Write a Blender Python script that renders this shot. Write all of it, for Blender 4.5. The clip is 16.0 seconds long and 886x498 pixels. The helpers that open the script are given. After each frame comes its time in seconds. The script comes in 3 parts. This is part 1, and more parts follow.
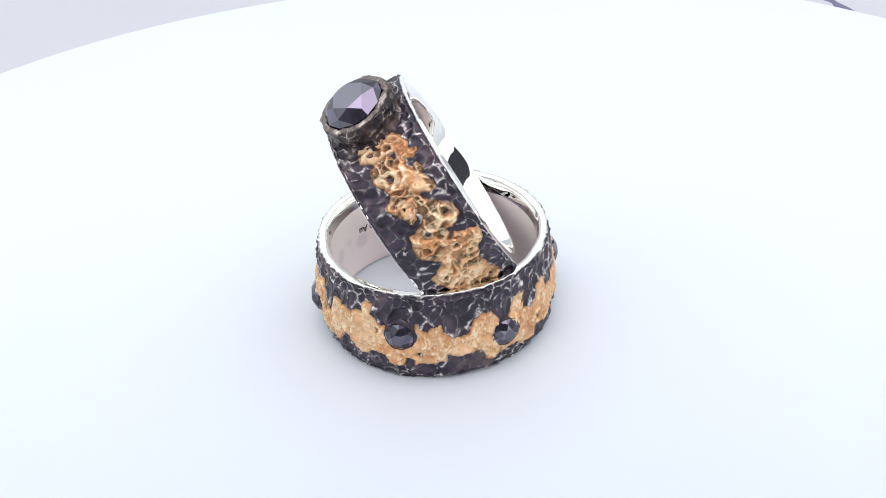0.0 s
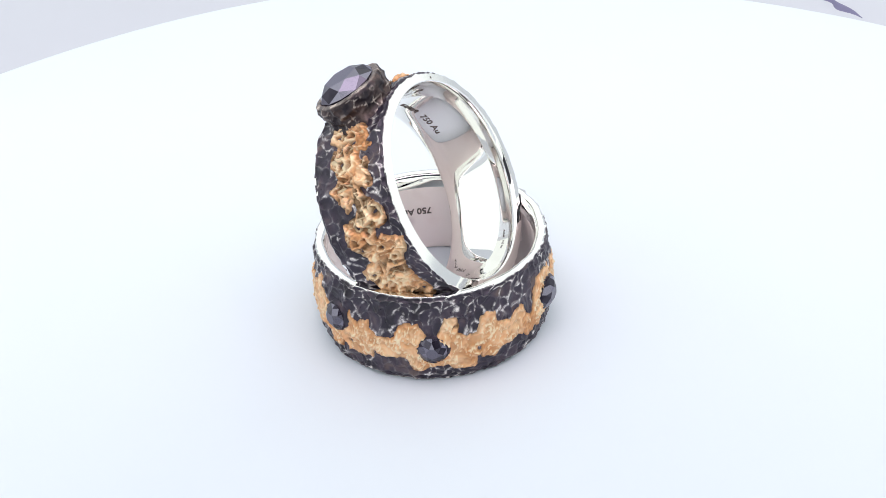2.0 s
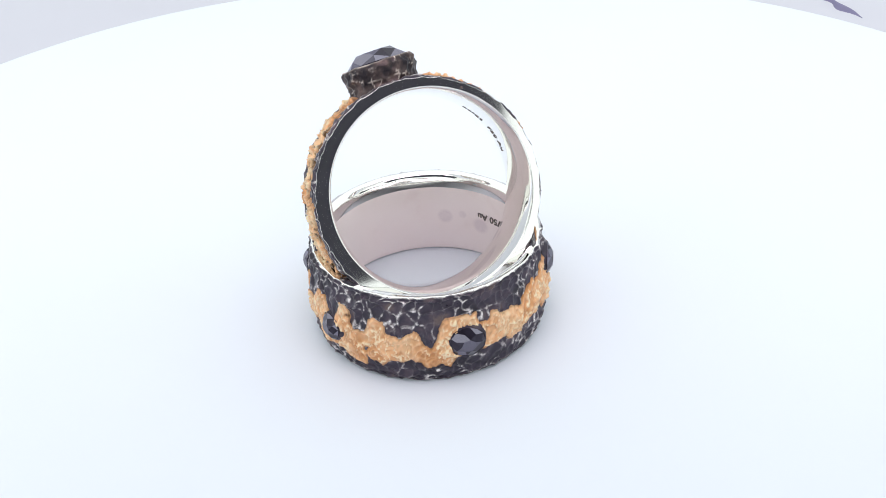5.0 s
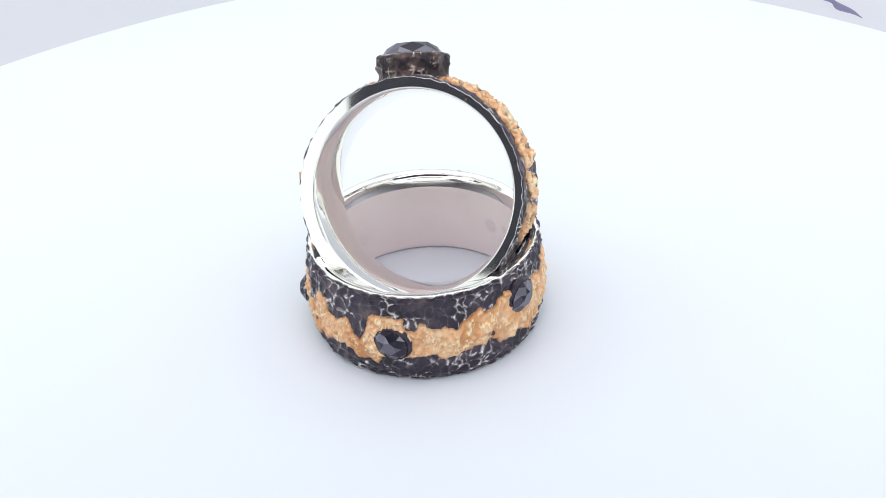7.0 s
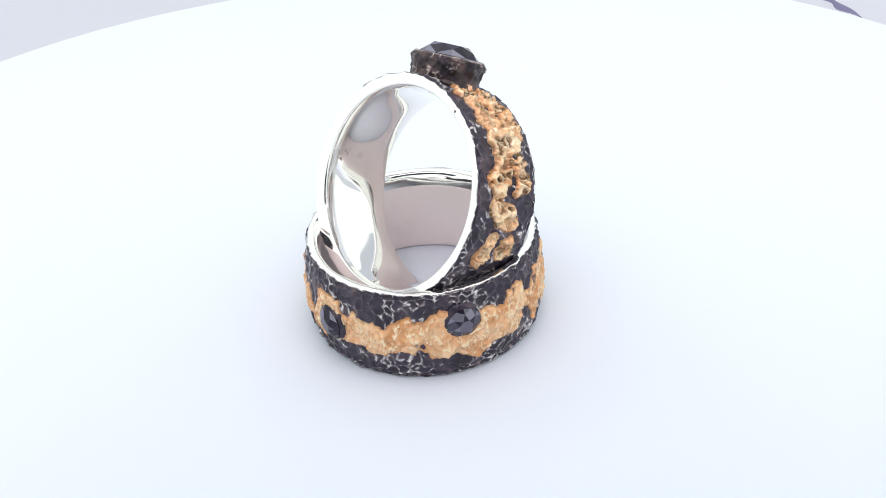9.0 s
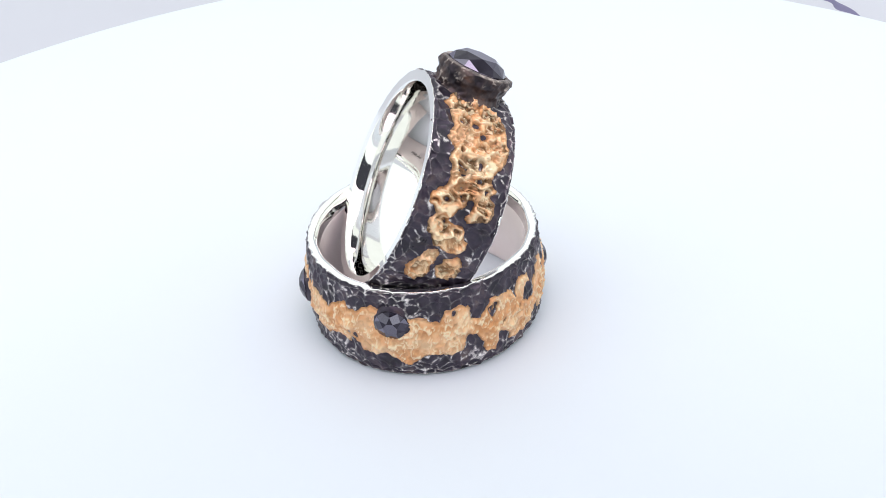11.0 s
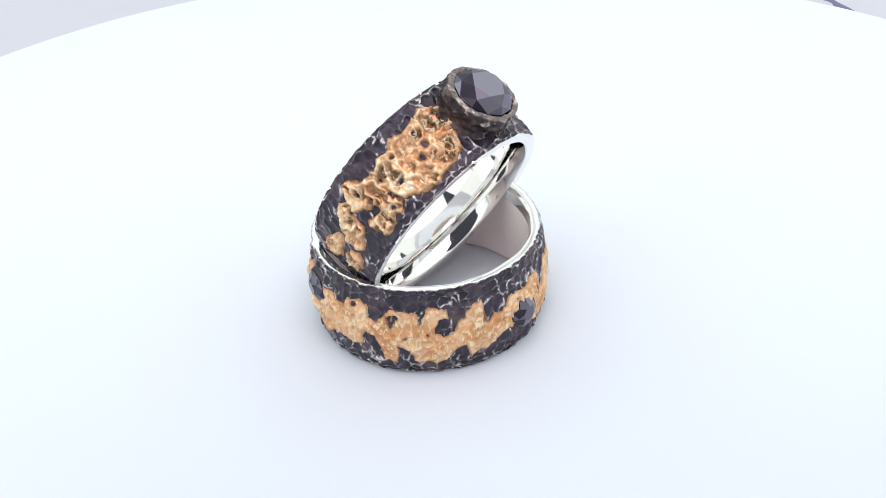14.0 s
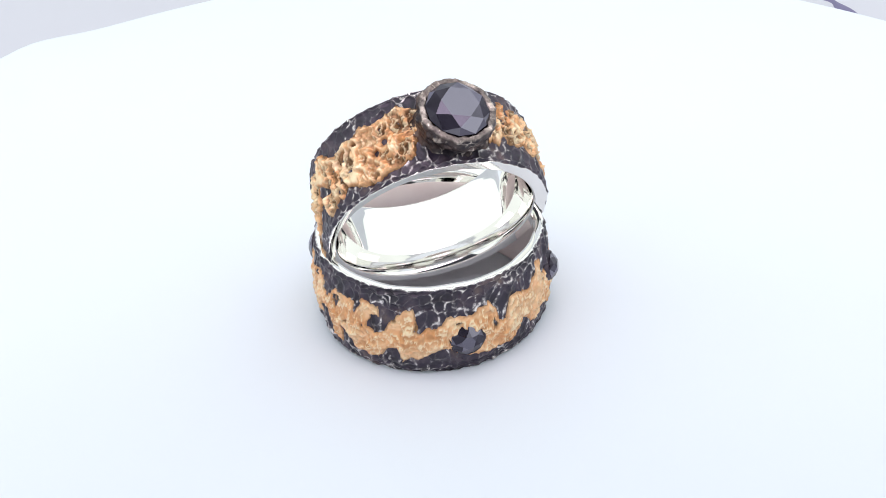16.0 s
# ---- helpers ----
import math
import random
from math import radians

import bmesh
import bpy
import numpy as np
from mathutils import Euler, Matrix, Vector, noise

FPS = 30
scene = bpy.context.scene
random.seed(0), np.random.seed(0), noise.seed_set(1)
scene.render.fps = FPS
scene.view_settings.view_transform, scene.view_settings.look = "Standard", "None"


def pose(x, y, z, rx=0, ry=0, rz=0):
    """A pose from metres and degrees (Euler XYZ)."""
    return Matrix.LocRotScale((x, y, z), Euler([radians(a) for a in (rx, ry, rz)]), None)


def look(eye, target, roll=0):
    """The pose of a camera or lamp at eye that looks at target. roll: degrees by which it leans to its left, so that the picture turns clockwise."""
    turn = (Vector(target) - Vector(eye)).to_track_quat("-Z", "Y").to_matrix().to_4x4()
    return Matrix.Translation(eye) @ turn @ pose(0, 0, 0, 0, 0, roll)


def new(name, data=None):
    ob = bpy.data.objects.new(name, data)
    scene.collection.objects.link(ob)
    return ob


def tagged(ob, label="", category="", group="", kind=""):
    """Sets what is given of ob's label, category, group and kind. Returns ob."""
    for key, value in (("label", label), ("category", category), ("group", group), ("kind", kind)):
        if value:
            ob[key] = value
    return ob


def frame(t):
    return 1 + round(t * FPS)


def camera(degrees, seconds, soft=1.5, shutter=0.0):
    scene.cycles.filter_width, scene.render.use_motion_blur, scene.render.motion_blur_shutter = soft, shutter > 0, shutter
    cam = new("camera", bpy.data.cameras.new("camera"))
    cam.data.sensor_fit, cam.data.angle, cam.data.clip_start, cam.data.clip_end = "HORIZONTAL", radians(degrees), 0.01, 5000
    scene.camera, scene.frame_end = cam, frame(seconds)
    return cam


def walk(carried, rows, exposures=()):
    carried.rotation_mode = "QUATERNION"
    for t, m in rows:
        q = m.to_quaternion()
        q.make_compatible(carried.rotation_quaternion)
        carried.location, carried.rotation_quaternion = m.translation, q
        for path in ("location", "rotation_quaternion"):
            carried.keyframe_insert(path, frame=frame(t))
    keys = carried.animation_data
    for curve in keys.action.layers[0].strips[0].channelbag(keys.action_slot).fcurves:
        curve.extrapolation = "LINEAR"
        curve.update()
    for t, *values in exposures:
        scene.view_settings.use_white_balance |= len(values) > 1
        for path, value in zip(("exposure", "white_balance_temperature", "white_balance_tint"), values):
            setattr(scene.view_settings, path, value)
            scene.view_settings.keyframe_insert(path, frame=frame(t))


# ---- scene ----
# ---- camera: stands still before a slow turntable ----
EYE = (0.000594, -0.081587, 0.063147)
AIM = (0.001314, -0.003661, 0.008812)
cam = camera(45.56, 16.0, soft=0.45)
walk(cam, [(0.0, look(EYE, AIM, -3.69)), (16.0, look(EYE, AIM, -3.69))])

# ---- light: white light tent, soft lamp overhead ----
world = bpy.data.worlds.new("light_tent")
scene.world = world
world.use_nodes = True
world.node_tree.nodes["Background"].inputs[0].default_value = (0.93, 1.0, 0.985, 1)
world.node_tree.nodes["Background"].inputs[1].default_value = 1.08
lamp_data = bpy.data.lights.new("overhead_panel", "AREA")
lamp_data.shape, lamp_data.size, lamp_data.size_y = "RECTANGLE", 0.38, 0.38
lamp_data.energy, lamp_data.color = 0.55, (1.16, 0.90, 1.12)
lamp = new("overhead_panel", lamp_data)
lamp.matrix_world = look((0.01, -0.13, 0.35), (0, 0.0, 0))
scene.view_settings.exposure = 0.17

MM = 0.001


# ---- materials ----
class Nodes:
    """A short way to write a node tree."""

    def __init__(self, name):
        self.mat = bpy.data.materials.new(name)
        self.mat.use_nodes = True
        self.tree = self.mat.node_tree
        self.bsdf = self.tree.nodes["Principled BSDF"]

    def add(self, kind, props=None, **inputs):
        node = self.tree.nodes.new(kind)
        for key, value in (props or {}).items():
            setattr(node, key, value)
        for key, value in inputs.items():
            self.put(node, key.replace("_", " "), value)
        return node

    def put(self, node, key, value):
        socket = node.inputs[int(key)] if key.isdigit() else node.inputs[key]
        if isinstance(value, bpy.types.NodeSocket):
            self.tree.links.new(value, socket)
        else:
            socket.default_value = value

    def set(self, **inputs):
        for key, value in inputs.items():
            self.put(self.bsdf, key.replace("_", " "), value)

    def place(self):
        return self.add("ShaderNodeTexCoord").outputs["Object"]

    def noise(self, scale, detail=4.0, rough=0.55):
        return self.add("ShaderNodeTexNoise", Vector=self.place(), Scale=scale, Detail=detail, Roughness=rough).outputs["Fac"]

    def ramp(self, fac, stops):
        node = self.add("ShaderNodeValToRGB", Fac=fac)
        while len(node.color_ramp.elements) < len(stops):
            node.color_ramp.elements.new(0.5)
        for element, (at, colour) in zip(node.color_ramp.elements, stops):
            element.position, element.color = at, (*colour, 1)
        return node.outputs["Color"]

    def span(self, value, a, b, lo, hi):
        return self.add("ShaderNodeMapRange", Value=value, From_Min=a, From_Max=b, To_Min=lo, To_Max=hi).outputs[0]

    def mix(self, fac, a, b):
        node = self.add("ShaderNodeMix", {"data_type": "RGBA"})
        for socket, value in ((node.inputs[0], fac), (node.inputs[6], a), (node.inputs[7], b)):
            if isinstance(value, bpy.types.NodeSocket):
                self.tree.links.new(value, socket)
            else:
                socket.default_value = value if not isinstance(value, tuple) else (*value, 1)
        return node.outputs[2]

    def times(self, a, b):
        return self.add("ShaderNodeMath", {"operation": "MULTIPLY"}, **{"0": a, "1": b}).outputs[0]

    def attr(self, name):
        return self.add("ShaderNodeAttribute", {"attribute_name": name}).outputs["Fac"]

    def near(self, point, size):
        """1 at a point of the thing's own space, 0 from size metres on."""
        gap = self.add("ShaderNodeVectorMath", {"operation": "DISTANCE"}, **{"0": self.place(), "1": point}).outputs["Value"]
        return self.span(gap, size * 0.6, size, 0.55, 0.0)

    def bump(self, height, strength, distance):
        self.set(Normal=self.add("ShaderNodeBump", Height=height, Strength=strength, Distance=distance).outputs[0])


def silver_material():
    m = Nodes("polished_silver")
    n = m.noise(260, 3)
    m.set(Metallic=1.0, Base_Color=m.ramp(n, ((0.3, (0.885, 0.87, 0.845)), (0.7, (0.925, 0.912, 0.89)))),
          Roughness=m.span(m.noise(110, 2), 0.35, 0.7, 0.03, 0.08))
    m.bump(m.noise(120, 1.0), 0.05, 0.0006)
    return m.mat


def satin_material():
    m = Nodes("satin_silver")
    n = m.noise(220, 3)
    tone = m.ramp(n, ((0.36, (0.96, 0.83, 0.80)), (0.44, (0.99, 0.87, 0.84)), (0.7, (1.0, 0.89, 0.865))))
    for bearing, z, size in ((161, 4.2, 0.9), (138, 3.7, 1.0), (150, 4.6, 0.5)):
        spot = (9.58 * math.cos(radians(bearing)) * MM, 9.58 * math.sin(radians(bearing)) * MM, z * MM)
        tone = m.mix(m.times(m.near(spot, size * MM), m.span(m.noise(900, 2), 0.35, 0.55, 0.5, 1.0)), tone, (0.76, 0.64, 0.66))
    m.set(Metallic=0.12, Base_Color=tone,
          Roughness=m.span(m.noise(90, 2), 0.35, 0.7, 0.16, 0.28))
    m.bump(m.noise(120, 1), 0.05, 0.0006)
    return m.mat


def oxidised_material():
    m = Nodes("oxidised_silver")
    wear = m.attr("wear")
    grain = m.noise(2600, 5, 0.65)
    broad = m.noise(520, 4)
    dark = m.ramp(broad, ((0.34, (0.018, 0.014, 0.023)), (0.50, (0.036, 0.027, 0.046)), (0.60, (0.065, 0.047, 0.066)), (0.72, (0.125, 0.088, 0.084))))
    edge = m.times(wear, m.span(grain, 0.40, 0.60, 0.12, 0.95))
    m.set(Base_Color=m.mix(edge, dark, (0.88, 0.82, 0.81)), Metallic=m.span(edge, 0, 1, 0.3, 0.9),
          Roughness=m.span(grain, 0.3, 0.7, 0.26, 0.44))
    m.bump(grain, 0.4, 0.00006)
    return m.mat


def gold_material():
    m = Nodes("matte_gold")
    dirt_shade = m.attr("hollow")
    grain = m.noise(1900, 4, 0.6)
    broad = m.noise(350, 3)
    clean = m.ramp(broad, ((0.36, (0.74, 0.35, 0.15)), (0.50, (0.84, 0.46, 0.24)), (0.64, (0.91, 0.60, 0.36))))
    # brown in the hollows is patina plus shade put into the colour
    stain_shade = m.times(dirt_shade, m.span(grain, 0.3, 0.62, 0.6, 1.0))
    crest = m.attr("crest")
    # crests get a pale cream that paints their highlights
    tone = m.mix(crest, m.mix(stain_shade, clean, (0.10, 0.052, 0.024)), (0.95, 0.78, 0.53))
    m.set(Base_Color=tone, Metallic=0.7, Roughness=m.span(crest, 0, 1, 0.46, 0.36))
    m.bump(grain, 0.25, 0.00005)
    return m.mat


def bezel_material():
    m = Nodes("worn_bezel_metal")
    wear = m.attr("wear")
    grain = m.noise(2400, 5, 0.65)
    dark = m.ramp(m.noise(700, 4), ((0.38, (0.018, 0.013, 0.019)), (0.52, (0.055, 0.038, 0.038)), (0.68, (0.135, 0.092, 0.085))))
    edge = m.times(wear, m.span(grain, 0.36, 0.60, 0.2, 1.0))
    m.set(Base_Color=m.mix(edge, dark, (0.86, 0.74, 0.66)), Metallic=0.5, Roughness=m.span(grain, 0.3, 0.7, 0.32, 0.5))
    m.bump(grain, 0.4, 0.00007)
    return m.mat


def gem_material():
    m = Nodes("black_gemstone")
    n = m.noise(500, 2)
    # specular level follows a per-facet value that imitates dark and bright reflections
    m.set(Base_Color=m.ramp(n, ((0.3, (0.014, 0.012, 0.019)), (0.7, (0.032, 0.028, 0.042)))), Roughness=m.span(m.noise(3000, 3), 0.3, 0.7, 0.03, 0.12), IOR=2.3, Specular_Tint=(0.86, 0.81, 1.0, 1),
          Specular_IOR_Level=m.span(m.attr("facet_gleam"), 0.0, 1.0, 0.04, 0.95))
    return m.mat


def ink_material():
    m = Nodes("blackened_engraving")
    m.set(Base_Color=m.ramp(m.noise(3000, 3), ((0.3, (0.060, 0.042, 0.038)), (0.7, (0.16, 0.12, 0.11)))), Roughness=0.6)
    return m.mat


def card_material(name, tone, rough):
    m = Nodes(name)
    n = m.noise(35, 3)
    low = tuple(c * 0.985 for c in tone)
    m.set(Base_Color=m.ramp(n, ((0.3, low), (0.7, tone))), Roughness=rough)
    m.bump(m.noise(1500, 4), 0.05, 0.00005)
    return m.mat


SILVER, SATIN, OXIDISED, GOLD = silver_material(), satin_material(), oxidised_material(), gold_material()
BEZEL, GEM, INK = bezel_material(), gem_material(), ink_material()
CARD = card_material("white_card", (0.722, 0.780, 0.842), 0.7)
CLOTH = card_material("pale_lavender_cloth", (0.575, 0.585, 0.64), 0.9)
# for the unseen phone slab behind the camera
PHONE = card_material("dark_phone_body", (0.05, 0.048, 0.058), 0.9)
# darker copy of the cloth colour, for the shade of its crease
CREASE_SHADE = card_material("crease_shade_violet", (0.20, 0.19, 0.30), 0.9)


# ---- fields for the hammered surfaces ----
def hashed(*ints):
    h = np.zeros(np.broadcast(*ints).shape, dtype=np.uint64)
    for k, value in zip((374761393, 668265263, 2147483647, 1274126177), ints):
        h = h + value.astype(np.int64).astype(np.uint64) * np.uint64(k)
    h = (h ^ (h >> np.uint64(13))) * np.uint64(1103515245)
    h = (h ^ (h >> np.uint64(16))) * np.uint64(2246822519)
    h = h ^ (h >> np.uint64(15))
    return (h & np.uint64(0xFFFFFF)).astype(np.float64) / 0xFFFFFF


def value_noise(p, scale, seed=0):
    """Smooth noise from 0 to 1 at points p (n, 3) in millimetres; scale: features a millimetre."""
    q = p * scale + 1000.0
    i = np.floor(q).astype(np.int64)
    f = q - i
    f = f * f * (3 - 2 * f)
    out = np.zeros(len(p))
    s = np.full(len(p), seed, dtype=np.int64)
    for dx in (0, 1):
        for dy in (0, 1):
            for dz in (0, 1):
                w = (f[:, 0] if dx else 1 - f[:, 0]) * (f[:, 1] if dy else 1 - f[:, 1]) * (f[:, 2] if dz else 1 - f[:, 2])
                out += w * hashed(i[:, 0] + dx, i[:, 1] + dy, i[:, 2] + dz, s)
    return out


def fractal(p, scale, octaves=3, seed=0):
    out, total = np.zeros(len(p)), 0.0
    for k in range(octaves):
        out += value_noise(p, scale * 2 ** k, seed + k) * 0.55 ** k
        total += 0.55 ** k
    return out / total


def cells(u, v, across, high, seed):
    """Voronoi cells on a strip that closes in u (0 to 1): distance to the nearest seed and to the next, in cells, and the nearest one's own number."""
    a, b = u * across, v * high
    ia, ib = np.floor(a).astype(np.int64), np.floor(b).astype(np.int64)
    d1, d2, own = np.full(len(u), 9.0), np.full(len(u), 9.0), np.zeros(len(u))
    s = np.full(len(u), seed, dtype=np.int64)
    for da in (-2, -1, 0, 1, 2):
        for db in (-2, -1, 0, 1, 2):
            ca, cb = ia + da, ib + db
            wa = np.mod(ca, across)
            x = ca + 0.5 + 0.78 * (hashed(wa, cb + 50, s) - 0.5)
            y = cb + 0.5 + 0.78 * (hashed(wa, cb + 50, s + 7) - 0.5)
            d = np.hypot(a - x, b - y)
            near = d < d1
            d2 = np.where(near, d1, np.minimum(d2, d))
            own = np.where(near, hashed(wa, cb + 50, s + 13), own)
            d1 = np.where(near, d, d1)
    return d1, d2, own


def step(x, a, b):
    t = np.clip((x - a) / (b - a), 0, 1)
    return t * t * (3 - 2 * t)


# ---- mesh helpers ----
def part(name, data, material, parent, label=""):
    ob = new(name, data)
    data.materials.clear()
    data.materials.append(material)
    ob.parent = parent
    return tagged(ob, label)


def mesh_of(name, verts, faces, smooth=True, attrs=None):
    data = bpy.data.meshes.new(name)
    data.from_pydata(np.asarray(verts).tolist(), [], faces.tolist() if isinstance(faces, np.ndarray) else faces)
    if smooth:
        data.shade_smooth()
    for key, values in (attrs or {}).items():
        data.attributes.new(key, "FLOAT", "POINT").data.foreach_set("value", np.ascontiguousarray(values, dtype=np.float32))
    return data


def strip_faces(nu, nv, keep=None):
    """Quads of a grid of nu columns, closed, and nv rows; vertex = column * nv + row."""
    i, j = np.meshgrid(np.arange(nu), np.arange(nv - 1), indexing="ij")
    k = (i + 1) % nu
    quads = np.stack([i * nv + j, k * nv + j, k * nv + j + 1, i * nv + j + 1], -1).reshape(-1, 4)
    if keep is not None:
        quads = quads[keep[quads].any(axis=1)]
    return quads


def compact(verts, quads, attrs):
    used, inverse = np.unique(quads, return_inverse=True)
    return verts[used], inverse.reshape(-1, 4), {k: a[used] for k, a in attrs.items()}


def lathe(name, profile, nu, wobble=None, closed=False):
    """A turned mesh from (radius, height) pairs in mm; wobble(angle, row) adds to the radius."""
    nv = len(profile)
    ang = np.linspace(0, 2 * np.pi, nu, endpoint=False)
    r = np.array([p[0] for p in profile])[None, :] + np.zeros((nu, 1))
    if wobble is not None:
        r = r + wobble(ang[:, None], np.arange(nv)[None, :])
    z = np.array([p[1] for p in profile])[None, :] + np.zeros((nu, 1))
    verts = np.stack([r * np.cos(ang)[:, None], r * np.sin(ang)[:, None], z], -1).reshape(-1, 3) * MM
    quads = strip_faces(nu, nv)
    if closed:
        i = np.arange(nu)
        quads = np.concatenate([quads, np.stack([i * nv + nv - 1, (i + 1) % nu * nv + nv - 1, (i + 1) % nu * nv, i * nv], -1)])
    return mesh_of(name, verts, quads)


def smooth_profile(points, n):
    """n points along a Catmull-Rom curve through (radius, height) pairs."""
    p = np.array(points, dtype=float)
    p = np.vstack([2 * p[0] - p[1], p, 2 * p[-1] - p[-2]])
    out = []
    for t in np.linspace(0, len(points) - 1 - 1e-6, n):
        k, f = int(t), t - int(t)
        a, b, c, d = p[k:k + 4]
        out.append(0.5 * (2 * b + (c - a) * f + (2 * a - 5 * b + 4 * c - d) * f * f + (3 * b - a - 3 * c + d) * f ** 3))
    return out


class Band:
    """The hammered outer shell of a ring round the z axis: the same grid gives the dark metal and the gold laid over it."""

    def __init__(self, profile, nu, nv, across, high, seed, depth, edge):
        prof = np.array(smooth_profile(profile, nv))
        self.nu, self.nv = nu, nv
        ang = np.linspace(0, 2 * np.pi, nu, endpoint=False)
        self.ang = np.repeat(ang, nv)
        self.r, self.z = np.tile(prof[:, 0], nu), np.tile(prof[:, 1], nu)
        v = np.tile(np.linspace(0, 1, nv), nu)
        at = self.at(self.r)
        bend = fractal(at, 0.9, 2, seed) - 0.5
        d1, d2, own = cells(self.ang / (2 * np.pi) + bend * 0.020, v + bend * 0.16, across, high, seed)
        patch = step(fractal(at, 0.75, 3, seed + 20), 0.45, 0.58)
        fine = fractal(at, 3.0, 2, seed + 30)
        # every blow leaves a round hollow; they meet in sharp crests
        self.h = depth * (np.minimum(d1 / 0.55, 1.5) ** 2 - 0.9 + 0.35 * (own - 0.5)) + 0.045 * (fine - 0.5)
        crest = 1 - step(d2 - d1, 0.01, 0.13 + 0.22 * patch * fine)
        knot = step(d1, 0.55, 0.85)
        self.wear = np.clip(crest * (0.07 + 0.22 * knot + 1.25 * patch * step(fine, 0.34, 0.56)) + 0.6 * patch * knot * step(fine, 0.46, 0.62), 0, 1)
        rim = np.minimum(v, 1 - v)
        self.h = self.h * (edge + (1 - edge) * step(rim, 0.0, 0.08))
        self.wear = np.maximum(self.wear, (1 - step(rim, 0.0, 0.025)) * 0.8)
        self.seed = seed

    def at(self, r):
        return np.stack([r * np.cos(self.ang), r * np.sin(self.ang), self.z], -1)

    def shell(self, name):
        return mesh_of(name, self.at(self.r + self.h) * MM, strip_faces(self.nu, self.nv), True, {"wear": self.wear})

    def edge(self, row):
        """Radius of the shell's edge round the ring."""
        return (self.r + self.h).reshape(self.nu, self.nv)[:, row]

    def gold(self, name, mask, thick, across, high, dome, grime_shade, craters, streaks, coarse, glow, worms, sink, bowls=()):
        """Gold where mask (mm inside the outline) is above zero, sunk under the dark metal at its edge. craters: how
        much of it is pitted; streaks, coarse: how torn it is, and how finely; glow: how strongly highlights are painted
        pale on its tops; worms: how much it lies in crumpled tubes; sink: mm that it lies below its full height; bowls:
        hollows with a raised lip, as bearing, place across and radius.
        """
        at = self.at(self.r)
        sway = np.stack([fractal(at, 0.8, 2, self.seed + k) for k in (40, 50)], -1) - 0.5
        turn = self.ang / (2 * np.pi) + sway[:, 0] * 0.030
        rise_v = (self.z - self.z.min()) / np.ptp(self.z) + sway[:, 1] * 0.22
        d1, d2, own = cells(turn, rise_v, across, high, self.seed + 5)
        wall = 1 - step(d2 - d1, 0.0, 0.42)
        pit = step(craters - own, 0.0, 0.08) * (1 - step(d1, 0.16, 0.46))
        warp = np.stack([fractal(at, 1.3, 2, self.seed + k) for k in (61, 63, 65)], -1) * 1.6
        torn = (1 - np.abs(2 * fractal(at * (1, 1, 0.7) + warp, coarse, 2, self.seed + 70) - 1)) ** 6
        grain = fractal(at, 5.0, 2, self.seed + 78) - 0.5
        line = 1 - np.abs(2 * fractal(at * (1, 1, 0.8) + warp * 0.6, 0.78, 1, self.seed + 90) - 1)
        side_line = 1 - np.abs(2 * fractal(at + warp * 0.5, 1.1, 1, self.seed + 94) - 1)
        tube = np.maximum(step(line, 0.74, 0.97), 0.85 * step(side_line, 0.80, 0.98))
        inner = step(mask, 0.0, 0.30)
        rise = np.sqrt(np.clip((mask + 0.08) / dome, 0, 1))
        relief = thick * (0.75 * wall * (0.4 + own) - 1.25 * pit - 0.25 * (1 - np.minimum(d1, 1)) + streaks * torn + 0.14 * grain + worms * (1.6 * tube - 0.6))
        bowl_dirt_shade, bowl_lip = np.zeros(len(mask)), np.zeros(len(mask))
        for bearing, along, size in bowls:
            du = ((np.degrees(self.ang) - bearing + 180) % 360 - 180) * (math.pi / 180 * self.r.mean())
            far = np.hypot(du + sway[:, 0], self.z - along + sway[:, 1]) / size
            bowl_dirt_shade = np.maximum(bowl_dirt_shade, 1 - step(far, 0.45, 0.95))
            bowl_lip = np.maximum(bowl_lip, np.exp(-((far - 1.15) / 0.30) ** 2))
        relief = relief + 0.13 * bowl_lip - 0.20 * bowl_dirt_shade
        h = np.where(self.h > 0, self.h, self.h * 0.5) + thick * rise + relief * (0.3 + 0.7 * inner) - sink
        h = np.where(mask < -0.05, h - 0.35 * step(-mask, 0.05, 0.25), h)
        low = (1 - wall) * (1 - step(torn, 0.2, 0.6)) * step(fractal(at, 0.9, 2, self.seed + 82), 0.42, 0.62)
        # low spots, pits and edges browned: patina and painted shade together
        hollow = np.clip(0.95 * pit + grime_shade * np.maximum(low, step(0.06 - relief / thick, 0.0, 0.30)) + 0.5 * (1 - step(mask, 0.0, 0.12)), 0, 1)
        hollow = np.maximum(np.maximum(hollow, bowl_dirt_shade), worms * (1 - step(tube, 0.05, 0.5)) * (0.45 + 0.55 * step(fractal(at, 0.6, 2, self.seed + 86), 0.38, 0.58)))
        lit = step(fractal(at, 0.7, 2, self.seed + 84), 0.36, 0.60)
        # where ridges, tubes and lips carry a painted highlight
        crest = np.clip(0.62 * step(torn, 0.45, 0.85) * streaks + 0.55 * step(wall, 0.5, 0.95) * (0.15 + 0.85 * lit) * (0.6 + 1.5 * grain) * (1 - worms) + glow * lit * (1 - worms + worms * tube) + 0.5 * worms * lit * step(tube, 0.8, 1.0) + 0.55 * bowl_lip, 0, 1) * step(mask, 0.05, 0.26) * (1 - pit) * (1 - bowl_dirt_shade)
        quads = strip_faces(self.nu, self.nv, mask > -0.2)
        verts, quads, attrs = compact(self.at(self.r + h) * MM, quads, {"hollow": hollow, "crest": crest})
        return mesh_of(name, verts, quads, True, attrs)


